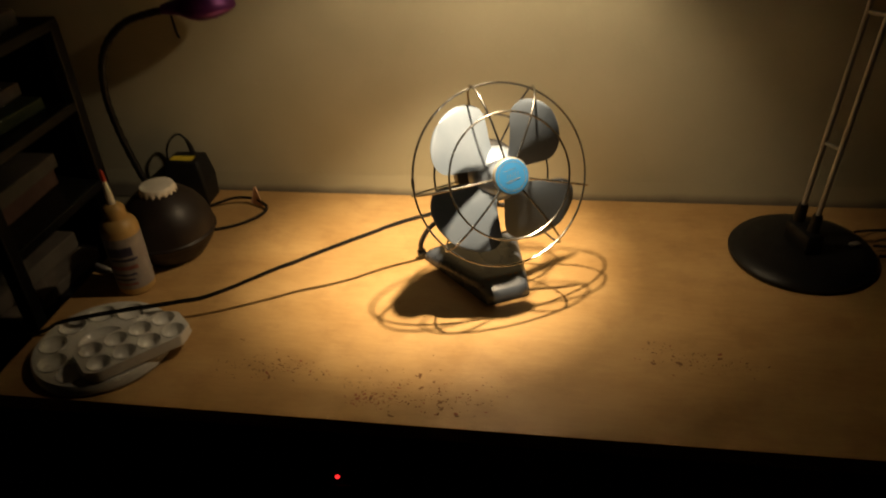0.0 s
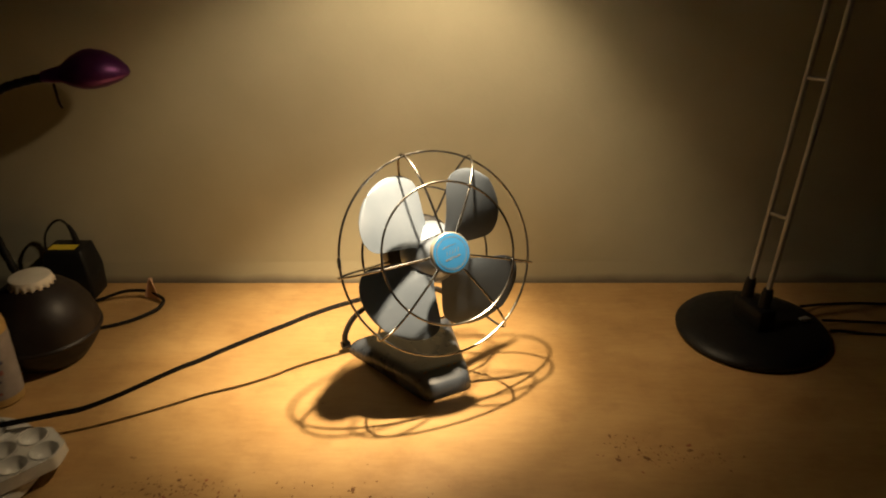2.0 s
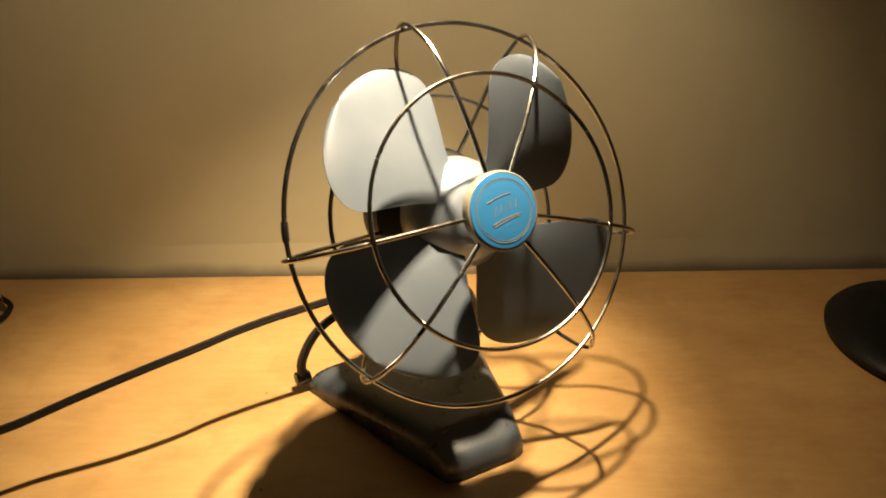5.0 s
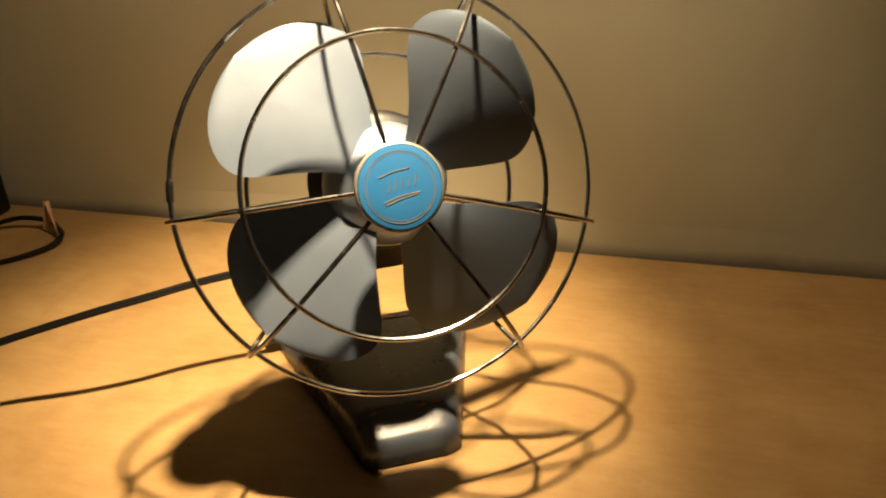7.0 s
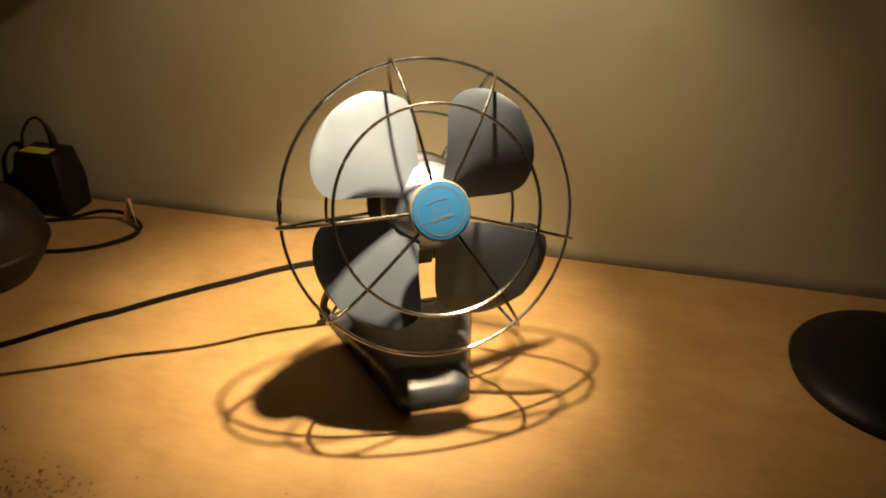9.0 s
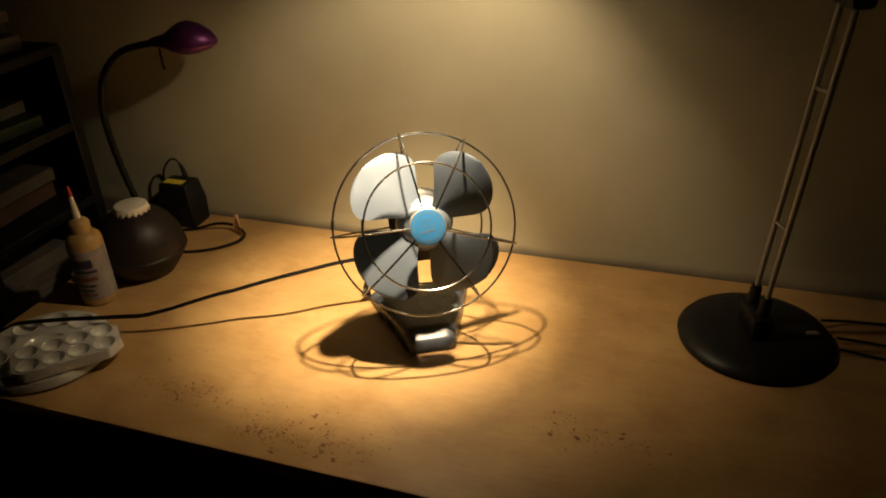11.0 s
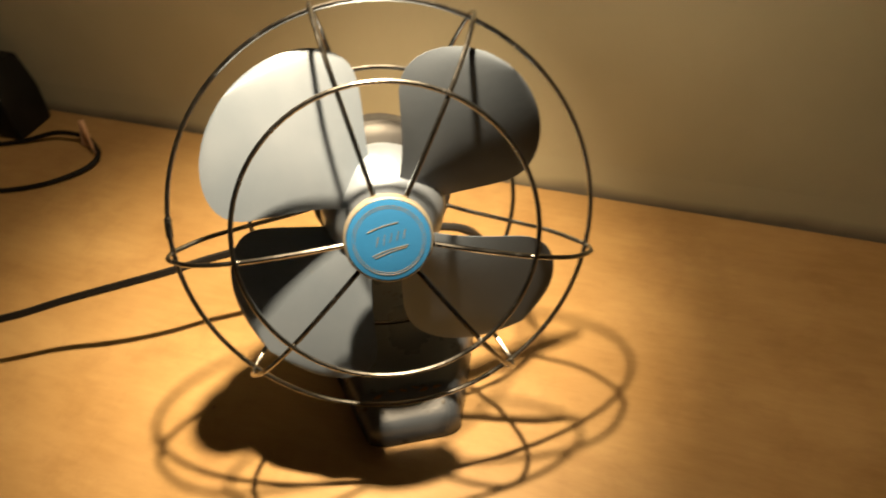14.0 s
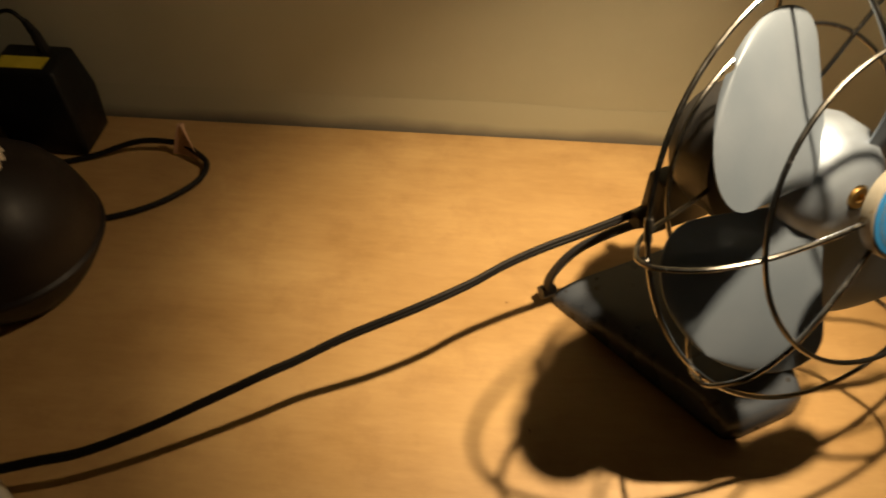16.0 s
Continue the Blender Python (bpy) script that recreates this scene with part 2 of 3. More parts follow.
def skin(rows, thick, m=None):
    """A sheet from a grid of points, given a thickness downwards."""
    bm = bmesh.new()
    top = [[bm.verts.new(p) for p in row] for row in rows]
    low = [[bm.verts.new(Vector(p) - Vector((0, 0, thick))) for p in row] for row in rows]
    h, w = len(rows), len(rows[0])
    for i in range(h - 1):
        for j in range(w - 1):
            bm.faces.new((top[i][j], top[i][j + 1], top[i + 1][j + 1], top[i + 1][j]))
            bm.faces.new((low[i][j], low[i + 1][j], low[i + 1][j + 1], low[i][j + 1]))
    edge = [(0, j) for j in range(w)] + [(i, w - 1) for i in range(1, h)] + [(h - 1, j) for j in range(w - 2, -1, -1)] + [(i, 0) for i in range(h - 2, 0, -1)]
    for a, b in zip(edge, edge[1:] + edge[:1]):
        bm.faces.new((top[a[0]][a[1]], low[a[0]][a[1]], low[b[0]][b[1]], top[b[0]][b[1]]))
    if m is not None:
        bmesh.ops.transform(bm, verts=bm.verts, matrix=m)
    return bm


def facing(at, axis, up=(0, 0, 1)):
    """A frame at a place whose z runs along axis."""
    z = Vector(axis).normalized()
    x = Vector(up).cross(z)
    x = x.normalized() if x.length > 1e-5 else Vector((1, 0, 0))
    y = z.cross(x)
    m = Matrix((x, y, z)).transposed().to_4x4()
    m.translation = Vector(at)
    return m


# ---- the room ----
WALL_Y, FRONT_Y, LEFT_X, RIGHT_X, FLOOR_Z = 0.3225, -0.221, -0.612, 0.705, -0.74
tagged(part("wall_north", box((-1.7, WALL_Y, FLOOR_Z), (1.7, WALL_Y + 0.1, 1.7)), WALL, smooth=False), "plain beige painted wall behind the desk", "wall", kind="structure")
tagged(part("wall_south", box((-1.7, -2.7, FLOOR_Z), (1.7, -2.6, 1.7)), ROOM, smooth=False), "plain painted wall of the dark room", "wall", kind="structure")
tagged(part("wall_west", box((-1.8, -2.7, FLOOR_Z), (-1.7, WALL_Y + 0.1, 1.7)), ROOM, smooth=False), "plain painted wall of the dark room", "wall", kind="structure")
tagged(part("wall_east", box((1.7, -2.7, FLOOR_Z), (1.8, WALL_Y + 0.1, 1.7)), ROOM, smooth=False), "plain painted wall of the dark room", "wall", kind="structure")
tagged(part("floor", box((-1.8, -2.7, FLOOR_Z - 0.1), (1.8, WALL_Y + 0.1, FLOOR_Z)), FLOOR, smooth=False), "dark wooden floor under the desk", "floor", kind="structure")
tagged(part("ceiling", box((-1.8, -2.7, 1.7), (1.8, WALL_Y + 0.1, 1.8)), ROOM, smooth=False), "plain painted ceiling", "ceiling", kind="structure")


def wall_foot_strip():
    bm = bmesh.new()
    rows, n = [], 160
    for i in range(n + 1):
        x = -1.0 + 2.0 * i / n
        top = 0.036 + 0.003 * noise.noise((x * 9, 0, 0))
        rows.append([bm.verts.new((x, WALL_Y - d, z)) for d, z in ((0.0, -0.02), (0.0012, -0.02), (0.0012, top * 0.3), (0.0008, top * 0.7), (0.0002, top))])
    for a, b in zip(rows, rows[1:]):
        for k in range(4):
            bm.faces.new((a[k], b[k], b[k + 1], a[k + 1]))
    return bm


tagged(part("trim", wall_foot_strip(), WALLFOOT), "low strip along the foot of the wall above the desk, darker grey towards the bottom", "wall trim", kind="structure")


# ---- the desk ----
def desk():
    d = thing("desk", ((LEFT_X + RIGHT_X) / 2, 0.05, FLOOR_Z), "wooden desk with a worn orange-brown top, pushed against the wall", "desk")
    part("desktop", box((LEFT_X, FRONT_Y, -0.022), (RIGHT_X, WALL_Y - 0.0025, 0.0), 0.001), WOOD, d, "worn warm-brown wood-effect top with paint specks", smooth=False)
    for x in (LEFT_X + 0.03, RIGHT_X - 0.055):
        part("side_panel", box((x, FRONT_Y + 0.04, FLOOR_Z), (x + 0.025, WALL_Y - 0.03, -0.022), 0.002), DARKWOOD, d, smooth=False)
    part("back_panel", box((LEFT_X + 0.055, WALL_Y - 0.06, -0.40), (RIGHT_X - 0.055, WALL_Y - 0.04, -0.022)), DARKWOOD, d, smooth=False)
    part("front_rail", box((LEFT_X + 0.055, FRONT_Y + 0.05, -0.075), (RIGHT_X - 0.055, FRONT_Y + 0.07, -0.022)), DARKWOOD, d, smooth=False)


desk()


def specks(name, material, label, spots, seed):
    """Dried paint specks scattered in loose patches."""
    rng = random.Random(seed)
    bm = bmesh.new()
    for cx, cy, sx, sy, count in spots:
        for _ in range(count):
            x, y = rng.gauss(cx, sx), rng.gauss(cy, sy)
            r, turn, long = rng.uniform(0.0004, 0.0013) * (2 if rng.random() < 0.08 else 1), rng.uniform(0, 6.3), rng.uniform(0.8, 2.4)
            if not (LEFT_X + 0.01 < x < RIGHT_X - 0.01 and FRONT_Y + 0.006 < y):
                continue
            ring = []
            for k in range(7):
                a, q = 2 * math.pi * k / 7, r * rng.uniform(0.6, 1.2)
                u, v = q * long * math.cos(a), q * math.sin(a)
                ring.append(bm.verts.new((x + u * math.cos(turn) - v * math.sin(turn), y + u * math.sin(turn) + v * math.cos(turn), 0.0003)))
            tip = bm.verts.new((x, y, 0.0007))
            for k in range(7):
                bm.faces.new((ring[k], ring[(k + 1) % 7], tip))
    tagged(part(name, bm, material), label, "paint specks", kind="stuff")


specks("paint_specks", SPECKD, "dark brown dried paint specks on the desk top",
       [(-0.275, -0.137, 0.028, 0.010, 70), (-0.215, -0.140, 0.026, 0.012, 40), (-0.085, -0.163, 0.045, 0.017, 90), (-0.03, -0.184, 0.028, 0.010, 48), (0.225, -0.056, 0.014, 0.010, 22),
        (0.266, -0.083, 0.020, 0.008, 34), (0.315, -0.084, 0.024, 0.010, 24), (0.0, 0.0, 0.4, 0.15, 8)], 3)
specks("paint_specks", SPECKR, "reddish dried paint specks on the desk top",
       [(-0.118, -0.186, 0.018, 0.006, 60), (-0.03, -0.168, 0.04, 0.018, 36), (0.262, -0.08, 0.03, 0.015, 26), (-0.23, -0.145, 0.04, 0.015, 22)], 5)


# ---- the fan ----
FAN_C = Vector((0.0210, 0.0520, 0.1825))
YAW, TILT, FOOT_YAW = radians(27.4), radians(23.8), radians(28.5)
FN = Vector((math.sin(YAW) * math.cos(TILT), -math.cos(YAW) * math.cos(TILT), math.sin(TILT)))   # the way it blows
FR = Vector((math.cos(YAW), math.sin(YAW), 0))
FU = FR.cross(-FN)
FM = Matrix((FR, FU, FN)).transposed().to_4x4()
FM.translation = FAN_C
GF, GR = Vector((math.sin(FOOT_YAW), -math.cos(FOOT_YAW), 0)), Vector((math.cos(FOOT_YAW), math.sin(FOOT_YAW), 0))


def on_fan(r, angle, d):
    a = radians(angle)
    return FAN_C + r * (math.cos(a) * FR + math.sin(a) * FU) + d * FN


def on_desk(f, r, z):
    """A place ahead of and right of the fan's middle, as the fan faces."""
    return Vector((0.0204, 0.0538, 0)) + f * GF + r * GR + Vector((0, 0, z))


SPOKES = (100.6, 59.8, -17.0, -58.0, 181.5, 222.0)


# the motor's axis hangs a little flatter than the cage
MM = FM @ pose(0, 0, 0, 5.0, 0, 0)
MN = (MM.to_3x3() @ Vector((0, 0, 1))).normalized()


def blade_mesh(mid):
    """One broad, pitched, rounded blade."""
    rows = []
    for i in range(27):
        s = math.sin(math.pi / 2 * i / 26)
        r = 0.025 + 0.0835 * s
        half = radians(22.0 + 15.5 * math.sin(math.pi * (0.15 + 0.50 * s)) ** 1.2)
        if s > 0.55:
            half *= math.sqrt(max(0.004, 1 - ((s - 0.55) / 0.45) ** 2.5))
        row = []
        for j in range(17):
            u = -1 + 2 * j / 16
            a = radians(mid) + u * half + 0.10 * s
            d = -0.004 + u * r * math.sin(half) * (0.50 - 0.14 * s) + 0.0035 * (1 - u * u)
            row.append((r * math.cos(a), r * math.sin(a), d))
        rows.append(row)
    return skin(rows, 0.001, MM)


def fan():
    f = thing("desk_fan", on_desk(-0.04, 0, 0), "vintage grey desk fan with a nickel wire cage and blue badge", "fan")
    # foot: a pressed wedge, wide at the back, crowned, with a sloping rounded nose
    bm = bmesh.new()
    back, crease, tip = -0.124, 0.004, 0.031
    rows = []
    for i in range(41):
        q = math.sin(math.pi / 2 * i / 40) if i else 0.0
        a = back + (tip - back) * q
        w = (a - back) / (tip - back)
        left, right = -0.079 + 0.045 * w, 0.078 - 0.049 * w
        if a < crease:
            high = 0.0165 + 0.0105 * (a - back) / (crease - back)
        else:
            high = 0.0270 - 0.0120 * ((a - crease) / (tip - crease)) ** 1.1
        for end, reach in ((tip, 0.007), (back, 0.006)):           # rounded in plan and in height at both ends
            near = max(0.0, 1 - abs(a - end) / reach)
            high *= math.sqrt(max(0.0, 1 - near ** 2.2)) if near < 1 else 0.06
            left, right = left + 0.010 * near ** 3 * (1 if end == tip else 0.3), right - 0.010 * near ** 3 * (1 if end == tip else 0.3)
        row = []
        for k in range(29):
            u = math.sin(math.pi / 2 * (-1 + k / 14))
            row.append(bm.verts.new(on_desk(a, (left + right) / 2 + u * (right - left) / 2, 0.0008 + high * max(0.0, 1 - abs(u) ** 9) ** 0.42)))
        rows.append(row)
    for a, b in zip(rows, rows[1:]):
        for k in range(28):
            bm.faces.new((a[k], a[k + 1], b[k + 1], b[k]))
    rim = [r[0] for r in rows] + rows[-1][1:-1] + [r[-1] for r in rows[::-1]] + rows[0][-2:0:-1]
    bm.faces.new(rim)
    foot = part("foot", bm, BASE, f, "grey enamelled wedge foot with worn edges")
    for a, b in ((-0.006, -0.022), (-0.006, 0.020)):
        part("rivet", lathe([(0, 0.0), (0.0022, 0.0), (0.002, 0.0006), (0, 0.0009)], facing(on_desk(0.017, b, 0.0216), GF * 0.45 + Vector((0, 0, 1))), 12), MOTOR, foot)
    rng = random.Random(4)
    for b in (-0.024, -0.014, -0.006, 0.003, 0.009, 0.018):        # enamel chipped along the crease
        bm = lathe([(0, -0.0006), (1.0, -0.0006), (0.9, 0.0004), (0, 0.0006)], None, 7)
        for v in bm.verts:
            v.co.x *= rng.uniform(0.0018, 0.0042)
            v.co.y *= rng.uniform(0.0006, 0.0014)
        bmesh.ops.transform(bm, verts=bm.verts, matrix=facing(on_desk(0.0055 + rng.uniform(-0.001, 0.002), b, 0.0271), GF * 0.22 + Vector((0, 0, 1)), GF) @ pose(0, 0, 0, 0, 0, rng.uniform(-25, 25)))
        part("paint_chip", bm, SPECKD, foot, "dark chip in the enamel")
    # yoke: a bent strap from corner to corner, over the back of the foot
    arch = curve([on_desk(-0.121, -0.079, 0.008), on_desk(-0.121, -0.080, 0.028), on_desk(-0.115, -0.066, 0.056), on_desk(-0.106, -0.040, 0.074), on_desk(-0.10, -0.012, 0.080),
                  on_desk(-0.10, 0.012, 0.080), on_desk(-0.106, 0.040, 0.074), on_desk(-0.115, 0.066, 0.056), on_desk(-0.121, 0.080, 0.028), on_desk(-0.121, 0.079, 0.008)], 6)
    yoke = part("yoke", tube(arch, 0.0042, sides=8, flat=0.8), MOTOR, f, "bent dark steel yoke")
    for b in (-0.080, 0.080):
        part("bolt", lathe([(0, -0.006), (0.0055, -0.006), (0.0055, 0.004), (0.004, 0.006), (0, 0.006)], facing(on_desk(-0.122, b, 0.012), GR), 6), MOTOR, yoke)
    clamp = on_desk(-0.10, 0, 0.086)
    part("clamp", box((-0.026, -0.009, -0.011), (0.026, 0.009, 0.034), 0.003, facing(clamp, (0, 0, 1), GR) @ pose(0, 0, 0, 0, 0, 90)), MOTOR, f)
    for b in (-0.03, 0.03):
        part("wing_nut", lathe([(0, -0.006), (0.006, -0.006), (0.0075, 0), (0.006, 0.006), (0, 0.006)], facing(clamp + b * GR, GR), 12), MOTOR, f)
    # motor
    motor = part("motor", lathe([(0, -0.107), (0.012, -0.107), (0.027, -0.102), (0.037, -0.093), (0.041, -0.080), (0.041, -0.058), (0.044, -0.056), (0.044, -0.050), (0.036, -0.043), (0.014, -0.040), (0.007, -0.036), (0, -0.036)], MM), MOTOR, f, "black rounded motor housing")
    part("finial", lathe([(0, -0.125), (0.003, -0.1245), (0.005, -0.121), (0.0046, -0.117), (0.003, -0.114), (0.0042, -0.112), (0.004, -0.107), (0, -0.107)], MM, 20), SPINNER, motor, "small bright metal finial")
    for k in range(10):
        a = 36 * k
        part("vent_slot", box((-0.009, -0.0012, -0.0005), (0.009, 0.0012, 0.0005), 0.0004, facing(MM @ Vector((0.0275 * math.cos(radians(a)), 0.0275 * math.sin(radians(a)), -0.1025)), -MN + 0.55 * (on_fan(1, a, 0) - FAN_C), MN)), BLACK, motor)
    # propeller, at rest
    prop = part("spinner", lathe([(0.0, -0.034), (0.032, -0.034), (0.036, -0.030), (0.037, -0.022), (0.034, -0.008), (0.027, 0.002), (0.016, 0.008), (0.007, 0.0095), (0.0055, 0.008), (0.0, 0.0075)], MM), SPINNER, f, "smooth cast aluminium propeller hub")
    part("shaft_bush", lathe([(0.0025, 0.0085), (0.0025, 0.0108), (0.0055, 0.0108), (0.006, 0.0085)], MM, 20), BRASS, prop, "small brass shaft bush")
    for k in range(4):
        part("blade", blade_mesh(90 * k + 37), BLADE, f, "broad grey metal fan blade")
    # cage
    cage = part("outer_ring", tube([on_fan(0.1185, 360 * k / 96, 0) for k in range(96)], 0.00145, True), CHROME, f, "nickel-plated wire ring")
    part("front_ring", tube([on_fan(0.0805, 360 * k / 80, 0.0335) for k in range(80)], 0.0014, True), CHROME, cage)
    part("rear_ring", tube([on_fan(0.0805, 360 * k / 80, -0.036) for k in range(80)], 0.0014, True), CHROME, cage)
    for a in SPOKES:
        line = curve([on_fan(0.019, a, 0.0335), on_fan(0.05, a, 0.0345), on_fan(0.0805, a, 0.0320), on_fan(0.104, a, 0.0235), on_fan(0.1185, a, 0.0095), on_fan(0.1215, a, 0.0),
                      on_fan(0.1185, a, -0.0095), on_fan(0.104, a, -0.0245), on_fan(0.0805, a, -0.0345), on_fan(0.055, a, -0.044), on_fan(0.040, a, -0.052)], 5)
        part("cage_wire", tube(line, 0.0014), CHROME, cage)
    part("wire_clip", tube([on_fan(0.1185, 171 + 0.9 * k, 0) for k in range(7)], 0.0021, sides=10), CHROME, cage)
    # badge
    badge = part("badge_rim", lathe([(0, 0.030), (0.0215, 0.030), (0.0236, 0.0315), (0.0238, 0.0362), (0.0233, 0.0378), (0.0224, 0.0384), (0.0222, 0.0376), (0, 0.0376)], FM, 64), CREAM, f, "worn cream metal badge rim")
    face = part("badge_face", lathe([(0, 0.0378), (0.0221, 0.0378), (0.0218, 0.0386), (0.019, 0.0390), (0.012, 0.0393), (0, 0.0394)], FM, 64), BLUE, badge, "blue enamel badge with worn gold marks")
    for r in (0.0176, 0.0188):
        part("ring_line", tube([FM @ Vector((r * math.cos(2 * math.pi * k / 64), r * math.sin(2 * math.pi * k / 64), 0.0390)) for k in range(64)], 0.00020, True, 5), GOLD, face)
    # rubbed gold marks: a long slanting bar, a row of short bars, a double underline
    marks = [[(-0.0105, 0.0060), (-0.003, 0.0082), (0.0060, 0.0094)], [(-0.0095, -0.0072), (-0.001, -0.0048), (0.0098, -0.0034)], [(-0.0085, -0.0084), (0.0, -0.0060), (0.0088, -0.0044)]]
    marks += [[(-0.0068 + 0.0036 * k, -0.0022 + 0.0006 * k), (-0.0052 + 0.0036 * k, 0.0030 + 0.0006 * k)] for k in range(5)]
    for mk in marks:
        part("gold_stroke", tube(curve([FM @ Vector((x, y, 0.0393)) for x, y in mk], 5), 0.0003, sides=5), GOLD, face)


fan()


def twin_cord():
    c = thing("fan_cord", (-0.61, -0.10, 0.0), "black twin flex trailing from the fan across the desk", "power cord")
    line = [(-0.010, 0.152, 0.104), (-0.030, 0.146, 0.093), (-0.056, 0.132, 0.087), (-0.088, 0.1135, 0.0850), (-0.119, 0.0965, 0.0835), (-0.144, 0.0810, 0.0815), (-0.166, 0.0645, 0.0795),
            (-0.198, 0.0465, 0.0745), (-0.240, 0.0290, 0.0640), (-0.268, 0.0135, 0.0580), (-0.286, 0.0035, 0.0555), (-0.320, -0.0135, 0.0470), (-0.352, -0.0280, 0.0380), (-0.388, -0.0420, 0.0300),
            (-0.414, -0.0490, 0.0280), (-0.450, -0.0600, 0.0265), (-0.495, -0.0720, 0.0240), (-0.545, -0.0880, 0.0210), (-0.575, -0.097, 0.0170), (-0.592, -0.103, 0.009), (-0.606, -0.106, 0.0045), (-0.616, -0.108, 0.003), (-0.625, -0.109, -0.006), (-0.628, -0.110, -0.04), (-0.632, -0.115, -0.2), (-0.634, -0.12, -0.5), (-0.634, -0.14, FLOOR_Z + 0.003)]
    mid = curve(line, 8)
    for k in (-1, 1):
        pts = [Vector((p.x + k * 0.0009, p.y + k * 0.0011, p.z + k * 0.0011)) for p in mid]
        part("flex", tube(pts, 0.0019, sides=8), RUBBER, c)


twin_cord()


# ---- the desk lamp that lights the place ----
def desk_lamp():
    at = Vector((0.447, 0.172, 0))
    d = thing("desk_lamp", at, "tall black desk lamp with a round base and twin pale rods", "desk lamp")
    base = part("lamp_base", lathe([(0, 0.0005), (0.094, 0.0005), (0.1, 0.004), (0.101, 0.009), (0.097, 0.014), (0.080, 0.019), (0.05, 0.022), (0, 0.024)], Matrix.Translation(at), 72), BLACK, d, "glossy black round lamp base")
    part("switch", box((-0.008, -0.005, 0), (0.008, 0.005, 0.004), 0.0015, Matrix.Translation(at + Vector((0.072, 0.002, 0.0195))) @ pose(0, 0, 0, 0, 6, 30)), ROD, base, "small pale rocker switch")
    part("rod_socket", box((-0.030, -0.014, 0), (0.030, 0.014, 0.034), 0.007, Matrix.Translation((0.4445, 0.1665, 0.020)) @ pose(0, 0, 0, 0, 0, -72)), BLACK, d)
    low, high = ((0.438, 0.184, 0.046), (0.450, 0.153, 0.046)), ((0.471, 0.184, 0.452), (0.483, 0.153, 0.452))
    for a, b in zip(low, high):
        part("collar", lathe([(0, 0), (0.0085, 0), (0.0075, 0.028), (0.006, 0.034), (0, 0.034)], facing(Vector(a), Vector(b) - Vector(a)), 20), BLACK, d)
        part("rod", tube([a, b], 0.0037, sides=12), ROD, d, "thin pale grey metal rod")
    for s in (0.32, 0.755):
        p, q = Vector(low[0]).lerp(high[0], s), Vector(low[1]).lerp(high[1], s + 0.01)
        part("cross_bar", tube([p, q], 0.0026), ROD, d)
    part("elbow", box((-0.028, -0.015, -0.022), (0.028, 0.015, 0.036), 0.008, Matrix.Translation((0.480, 0.1665, 0.470)) @ pose(0, 0, 0, 0, 0, -72)), BLACK, d)
    part("elbow_knob", lathe([(0, 0), (0.013, 0), (0.013, 0.008), (0.010, 0.012), (0, 0.012)], facing((0.465, 0.162, 0.482), (-0.95, -0.31, 0)), 24), BLACK, d)
    neck = BULB - 0.062 * AXIS
    arm = part("upper_arm", tube(curve([(0.478, 0.1665, 0.498), (0.433, 0.166, 0.525), (0.33, 0.165, 0.60), (0.20, 0.115, 0.665), (neck.x + 0.06, neck.y + 0.01, neck.z + 0.03), neck], 8), 0.0055, sides=10), BLACK, d)
    m = facing(BULB, AXIS)
    shade = part("shade", lathe([(0.012, -0.060), (0.018, -0.058), (0.027, -0.042), (0.036, -0.012), (0.0435, 0.014), (0.0465, 0.0305), (0.0455, 0.0305), (0.0425, 0.014), (0.035, -0.011), (0.0255, -0.040), (0.017, -0.055), (0.012, -0.057)], m), ENAMELW, d, "open lampshade, white inside")
    part("bulb_socket", lathe([(0, -0.066), (0.013, -0.066), (0.013, -0.032), (0.011, -0.020), (0, -0.018)], m, 24), BLACK, shade)
    hook = BULB + 0.035 * AXIS + Vector((0.047, -0.01, -0.002))
    part("rim_clip", tube([hook + Vector((0.0, 0, 0.004)), hook + Vector((0.036, 0, -0.010)), hook + Vector((0.046, 0, -0.034))], 0.0022), ROD, shade)
    # its leads, lying on the desk behind the base
    cord = thing("lamp_cord", (0.56, 0.21, 0), "thin black lamp leads lying on the desk by the lamp", "power cord")
    for k, pts in enumerate([[(0.535, 0.225, 0.012), (0.575, 0.245, 0.004), (0.63, 0.252, 0.0022), (0.672, 0.25, 0.0022), (0.703, 0.262, 0.003), (0.712, 0.27, -0.03), (0.713, 0.275, -0.3)],
                             [(0.552, 0.19, 0.01), (0.60, 0.2, 0.0022), (0.66, 0.195, 0.0022), (0.701, 0.20, 0.003), (0.710, 0.20, -0.03), (0.711, 0.2, -0.3)],
                             [(0.553, 0.165, 0.009), (0.60, 0.168, 0.0022), (0.65, 0.162, 0.0022), (0.702, 0.158, 0.003), (0.710, 0.16, -0.03), (0.711, 0.16, -0.3)]]):
        part("lead", tube(curve(pts, 6), 0.002), RUBBER, cord)


desk_lamp()


